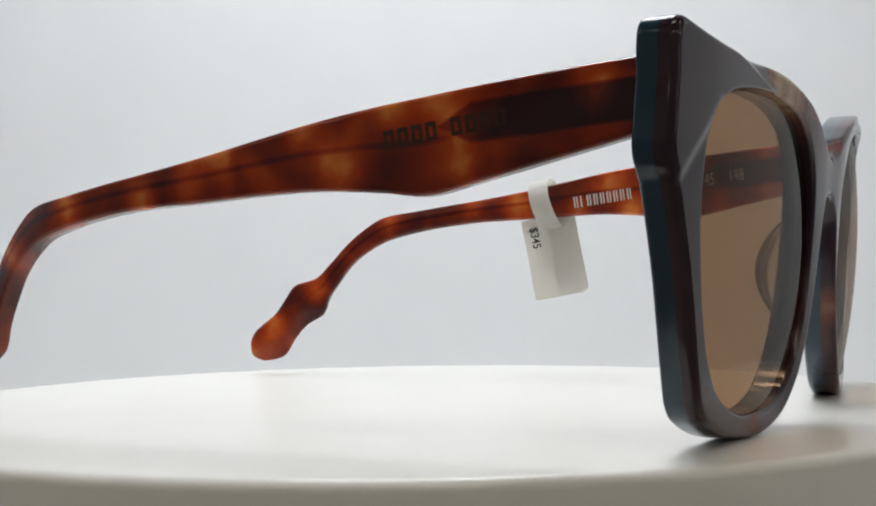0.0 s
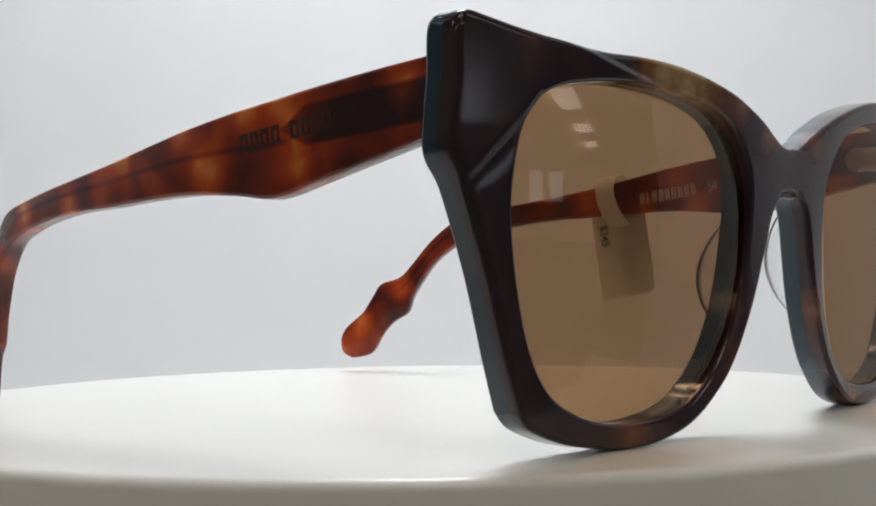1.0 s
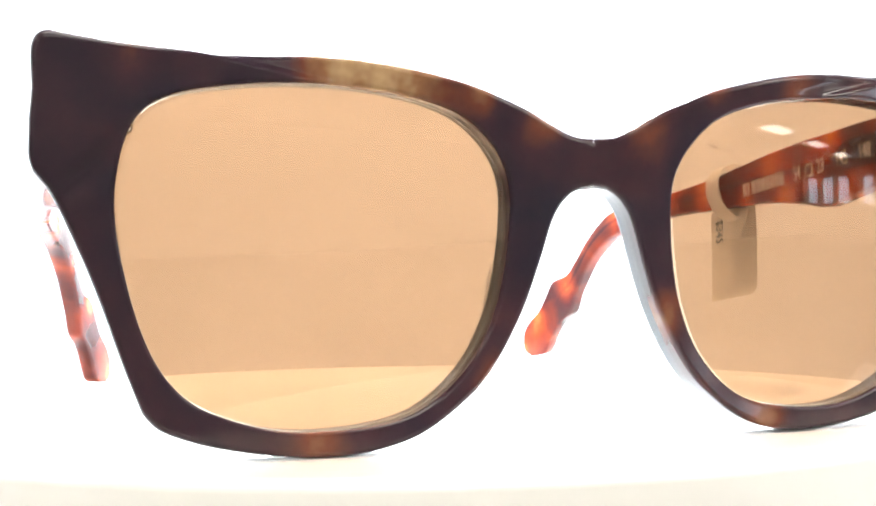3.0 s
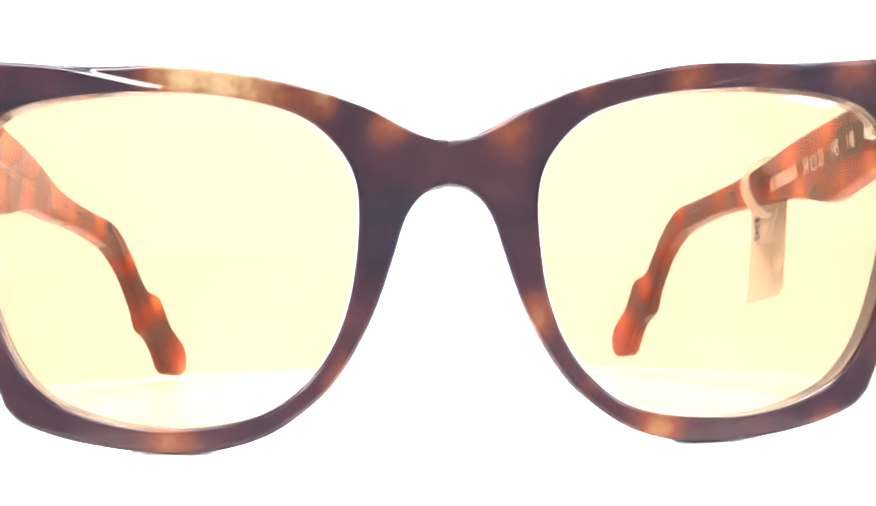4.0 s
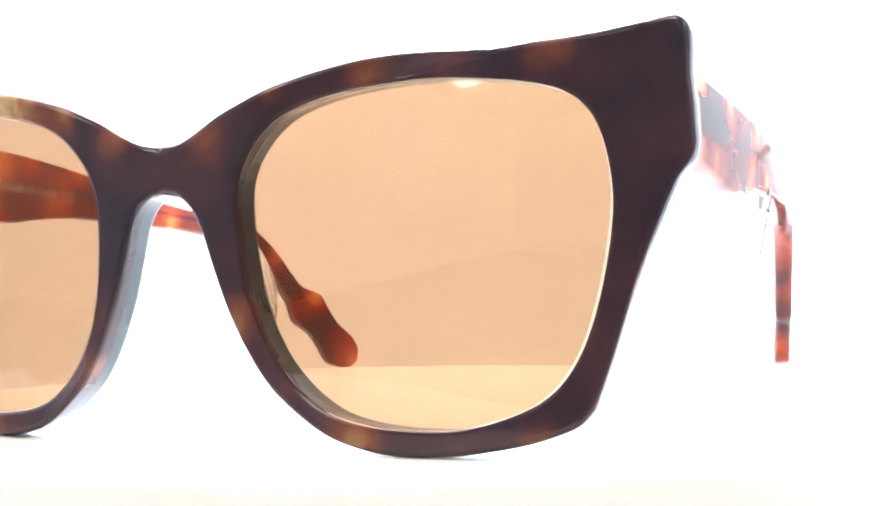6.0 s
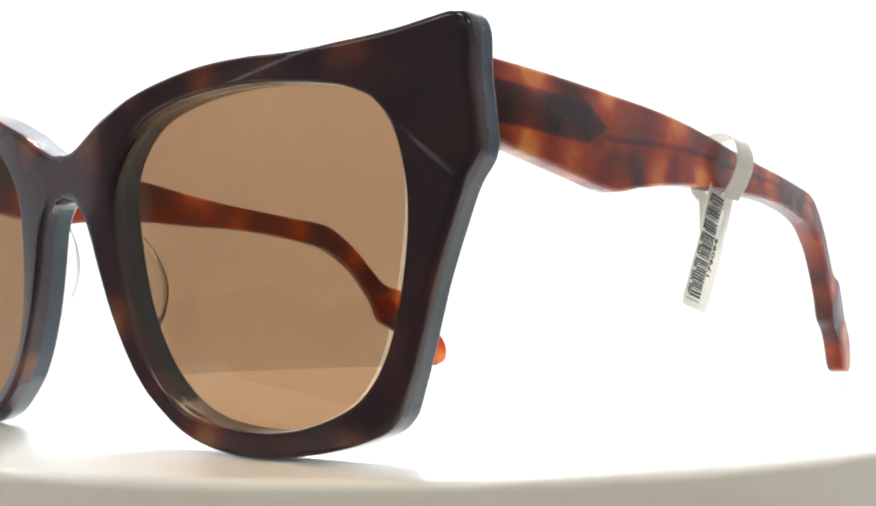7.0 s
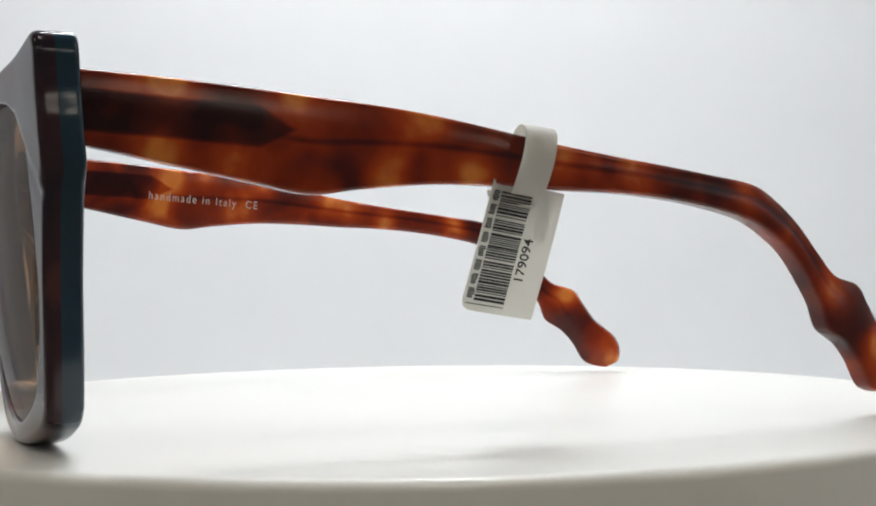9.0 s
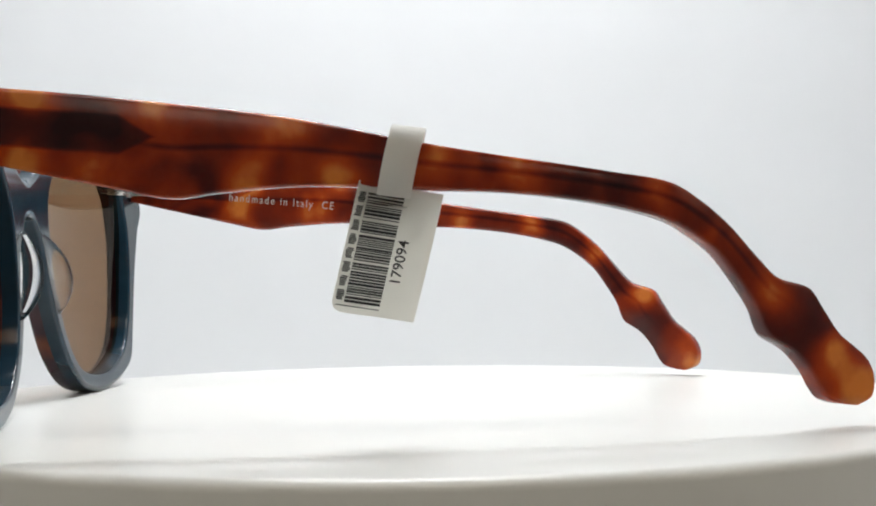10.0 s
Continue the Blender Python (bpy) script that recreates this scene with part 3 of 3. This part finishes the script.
def cylinder(bm, radius, height, m, seg=20):
    bmesh.ops.create_cone(bm, cap_ends=True, segments=seg, radius1=radius, radius2=radius, depth=height, matrix=m)


def make_hinge(glasses, sx):
    bm = bmesh.new()
    for k in range(5):
        cylinder(bm, 0.0013, 0.0011, pose(sx * 0.0702, -0.0698, 0.0448 + 0.0012 * k))
    hinge = part("hinge", bm, M_STEEL, glasses, "small steel barrel hinge")
    bm = bmesh.new()
    x0, x1 = sorted((sx * 0.0700, sx * 0.0719))
    box(bm, x0, x1, -0.0693, -0.0628, 0.0446, 0.0498, 0.0005)
    cylinder(bm, 0.0026, 0.0015, pose(sx * 0.0711, -0.0628, 0.0472, 0, 90, 0))
    part("hinge_plate", bm, M_STEEL, hinge)
    bm = bmesh.new()
    x0, x1 = sorted((sx * 0.0655, sx * 0.0715))
    box(bm, x0, x1, -0.0740, -0.0698, 0.0446, 0.0498, 0.0005)
    part("hinge_leaf", bm, M_STEEL, hinge)


def text_mesh(body, size, depth=0.00004, align="LEFT", gap=1.0, bold=0.0):
    curve = bpy.data.curves.new("writing", "FONT")
    curve.body, curve.size, curve.extrude, curve.align_x = body, size, depth, align
    curve.space_character, curve.offset = gap, bold
    ob = new("writing", curve)
    bpy.context.view_layer.update()
    me = bpy.data.meshes.new_from_object(ob.evaluated_get(bpy.context.evaluated_depsgraph_get()))
    bpy.data.objects.remove(ob)
    return me


def axes(origin, right, up):
    """A pose whose x runs along right and y along up."""
    r = Vector(right).normalized()
    n = r.cross(Vector(up)).normalized()
    u = n.cross(r)
    m = Matrix((r, u, n)).transposed().to_4x4()
    m.translation = origin
    return m


def writing(name, me, material, parent, m, squeeze=1.0, label=""):
    me.transform(m @ Matrix.Diagonal((squeeze, 1, 1, 1)))
    me.materials.clear()
    me.materials.append(material)
    ob = new(name, me)
    ob.parent = parent
    return tagged(ob, label=label)


def temple_writing(left, right):
    def spot(sx, y, z, lift):
        return Vector((sx * (temple_x(y, sx) - (THICK if lift < 0 else 0) + lift) * MM, y * MM, z * MM))

    # size figures inside one temple, read from the hinge's far side forwards
    run = (0.025, -1.0, 0.125)
    for body, y, z in (("54", -27.5, 42.0), ("23", -35.0, 43.0), ("145", -40.9, 43.9), ("148", -47.7, 44.8)):
        writing("size_figures", text_mesh(body, 0.0041), M_FOIL, right, axes(spot(1, y, z, -0.05), run, (0, 0, 1)), 0.60, "silver printed size figures")
    bm = bmesh.new()
    m = axes(spot(1, -31.4, 42.5, -0.05), run, (0, 0, 1))
    for x0, x1, y0, y1 in ((0, 2.4, 0, 0.25), (0, 2.4, 2.25, 2.5), (0, 0.25, 0.25, 2.25), (2.15, 2.4, 0.25, 2.25)):
        box(bm, x0 * MM, x1 * MM, y0 * MM, y1 * MM, -0.00004, 0.00004, 0, m)
    part("size_mark", bm, M_FOIL, right, "silver printed lens size square", False)
    bm = bmesh.new()
    m = axes(spot(1, -10.4, 39.8, -0.05), run, (0, 0, 1))
    for k in range(9):
        x = 1.66 * k
        box(bm, x * MM, (x + 0.4) * MM, 0, 0.0027, -0.00004, 0.00004, 0, m)
        if k not in (1,):
            box(bm, (x + 0.7) * MM, (x + 1.05) * MM, 0, 0.0027, -0.00004, 0.00004, 0, m)
    tagged(part("name_bars", bm, M_FOIL, right, "silver printed bars of lettering", False), kind="stuff")
    # origin print inside the other temple, read from the hinge backwards
    writing("origin_print", text_mesh("handmade in Italy  CE", 0.0027, gap=1.3), M_FAINT, left,
            axes(spot(-1, -44.9, 43.3, -0.05), (0.025, 1.0, -0.10), (0, 0, 1)), 0.82, "silver printed words")
    # engraved plain bars outside the left temple, two groups of four
    bm = bmesh.new()
    m = axes(spot(-1, -30.6, 42.9, 0.03), (-0.025, -1.0, 0.125), (0, 0, 1))
    for k in range(8):
        x = 2.25 * k + (1.7 if k > 3 else 0.0)
        for x0, x1, y0, y1 in ((0.0, 0.55, 0.0, 2.6), (1.15, 1.7, 0.0, 2.6), (0.56, 1.14, 0.0, 0.5), (0.56, 1.14, 1.9, 2.6)):
            box(bm, (x + x0) * MM, (x + x1) * MM, y0 * MM, y1 * MM, -0.00006, 0.00006, 0, m)
    tagged(part("engraved_mark", bm, M_ENGRAVED, left, "dark engraved bars of lettering", False), kind="stuff")


def sunglasses():
    glasses = tagged(new("sunglasses"), "dark tortoiseshell butterfly sunglasses with brown lenses standing on the turntable", "sunglasses")
    make_front(glasses)
    for sx in (1, -1):
        make_lens(glasses, sx)
        make_pad(glasses, sx)
        make_hinge(glasses, sx)
    right = make_temple(glasses, 1, M_TEMPLE_R, 0.0)
    left = make_temple(glasses, -1, M_TEMPLE_L, 0.016)
    temple_writing(left, right)
    return glasses


def price_tag():
    tag = tagged(new("price_tag"), "white paper price tag with a barcode looped round a temple", "price tag")
    # the card hangs a little out of square: its x runs along the upper edge, its y up the sides
    corner = Vector((73.8, -8.9, 38.9)) * MM
    right, up = Vector((-3.4, 12.6, -2.1)).normalized(), Vector((2.95, 4.75, 19.2)).normalized()
    m = Matrix((right, up, right.cross(up).normalized())).transposed().to_4x4()
    m.translation = corner
    wide, tall = 13.2, 20.1
    # the card, one lower corner rounded, a slight curl
    bm = bmesh.new()
    cols, rows = 8, 12
    faces = {}
    for back in (0, 1):
        for i in range(cols + 1):
            for j in range(rows + 1):
                x, y = wide * i / cols, -tall * j / rows
                if j == rows and i == 0:
                    x, y = 0.5, -tall + 0.5
                if j == rows - 1 and i == 0:
                    y = -tall + 1.4
                if j == rows and i == 1:
                    x = 1.4
                curl = 0.25 * math.sin(math.pi * j / rows) + 0.12 * (i / cols - 0.5)
                faces[back, i, j] = bm.verts.new(m @ Vector((x * MM, y * MM, (curl - 0.18 * back) * MM)))
        for i in range(cols):
            for j in range(rows):
                bm.faces.new([faces[back, a, b] for a, b in ((i, j), (i + 1, j), (i + 1, j + 1), (i, j + 1))])
    rim = [(i, 0) for i in range(cols)] + [(cols, j) for j in range(rows)] + [(i, rows) for i in range(cols, 0, -1)] + [(0, j) for j in range(rows, 0, -1)]
    for a, b in zip(rim, rim[1:] + rim[:1]):
        bm.faces.new([faces[0, *a], faces[0, *b], faces[1, *b], faces[1, *a]])
    card = part("card", bm, M_PAPER, tag, "white paper card")
    # the band round the temple
    bm = bmesh.new()
    path = [(74.1, 36.4, -3.9), (75.6, 39.0, -3.4), (76.4, 41.8, -2.8), (76.0, 44.2, -2.2), (74.7, 46.0, -1.7), (72.4, 46.9, -1.4), (70.3, 46.6, -1.4),
            (68.6, 45.4, -1.6), (67.4, 43.4, -2.0), (67.1, 40.6, -2.8), (68.0, 37.8, -3.6), (70.0, 35.7, -4.2), (72.4, 35.0, -4.4)]
    line = spline(path, 5)
    prev = None
    for k, p in enumerate(line):
        q, o = line[min(k + 1, len(line) - 1)], line[max(k - 1, 0)]
        t = (Vector((q.x, q.z, q.y)) - Vector((o.x, o.z, o.y))).normalized()
        flat_n = Vector((t.z, 0, -t.x)).normalized() * 0.09
        c = Vector((p.x, p.z, p.y))
        side = Vector((0, 2.5, -0.35))
        ring = [bm.verts.new((c + a * side + b * flat_n) * MM) for a, b in ((-1, -1), (1, -1), (1, 1), (-1, 1))]
        if prev:
            for i in range(4):
                j = (i + 1) % 4
                bm.faces.new((prev[i], prev[j], ring[j], ring[i]))
        else:
            bm.faces.new(ring)
        prev = ring
    bm.faces.new(prev)
    part("band", bm, M_PAPER, tag, "white paper band")
    # the glued end of the band hangs down behind the card
    bm = bmesh.new()
    tri = [(71.6, -9.4, 37.4), (71.4, -4.6, 37.2), (70.6, -7.6, 31.4)]
    a, b = [[bm.verts.new((Vector(p) + Vector((d, 0, 0))) * MM) for p in tri] for d in (0.0, 0.18)]
    bm.faces.new(a)
    bm.faces.new(b)
    for i in range(3):
        bm.faces.new((a[i], a[(i + 1) % 3], b[(i + 1) % 3], b[i]))
    part("flap", bm, M_PAPER, tag, "pointed paper end of the band", False)
    # barcode on the outer face
    rnd = random.Random(5)
    bm = bmesh.new()

    def ink(x0, x1, y0, y1, face=1):
        z = 0.36 if face > 0 else -0.30
        box(bm, x0 * MM, x1 * MM, y0 * MM, y1 * MM, (z - 0.1) * MM, z * MM, 0, m)

    for block in range(8):
        y = -1.5 - 2.15 * block
        while y > -3.35 - 2.15 * block:
            w = rnd.choice((0.16, 0.2, 0.3, 0.4))
            ink(1.75, 7.3, y - w, y)
            y -= w + rnd.choice((0.12, 0.16, 0.24))
    ink(0.5, 7.3, -19.0, -18.88)
    tagged(part("barcode", bm, M_INK, card, "black printed barcode", False), kind="stuff")
    bm = bmesh.new()
    for block in range(8):
        for k in range(6):
            y = -1.5 - 2.15 * block - 0.27 * k
            ink(0.25 + rnd.uniform(0, 0.25), 1.5 + rnd.uniform(-0.3, 0.05), y - 0.2, y)
    tagged(part("small_print", bm, M_INK, card, "rows of small black print", False), kind="stuff")
    writing("number_print", text_mesh("179094", 0.0023, bold=0.00002), M_INK, card,
            m @ Matrix.Translation((0.0095, -0.0148, 0.00032)) @ Matrix.Rotation(math.pi / 2, 4, "Z"), 1.02)
    writing("price_print", text_mesh("$345", 0.0029, bold=0.00002), M_INK, card,
            m @ Matrix.Translation((0.0114, -0.0020, -0.00028)) @ Matrix.Rotation(math.pi, 4, "Y") @ Matrix.Rotation(-math.pi / 2, 4, "Z"), 0.92)
    return tag


room()
photo_box()
TABLE = turntable()
GLASSES = sunglasses()
TAG = price_tag()


def motions():
    """The turntable turns steadily and carries the sunglasses with their tag."""
    drift = (0.32, 0.35, 0.39, 0.40, 0.33, 0.13, -0.10, -0.25, -0.36, -0.51, -0.72)
    rows = [(t, pose(0, 0, 0, 0, 0, -15.31 * (t - 4.22) + drift[t])) for t in range(11)]
    walk(TABLE, [(t, pose(0, 0, PLATTER * MM) @ m) for t, m in rows])
    walk(GLASSES, rows)
    walk(TAG, rows)


motions()
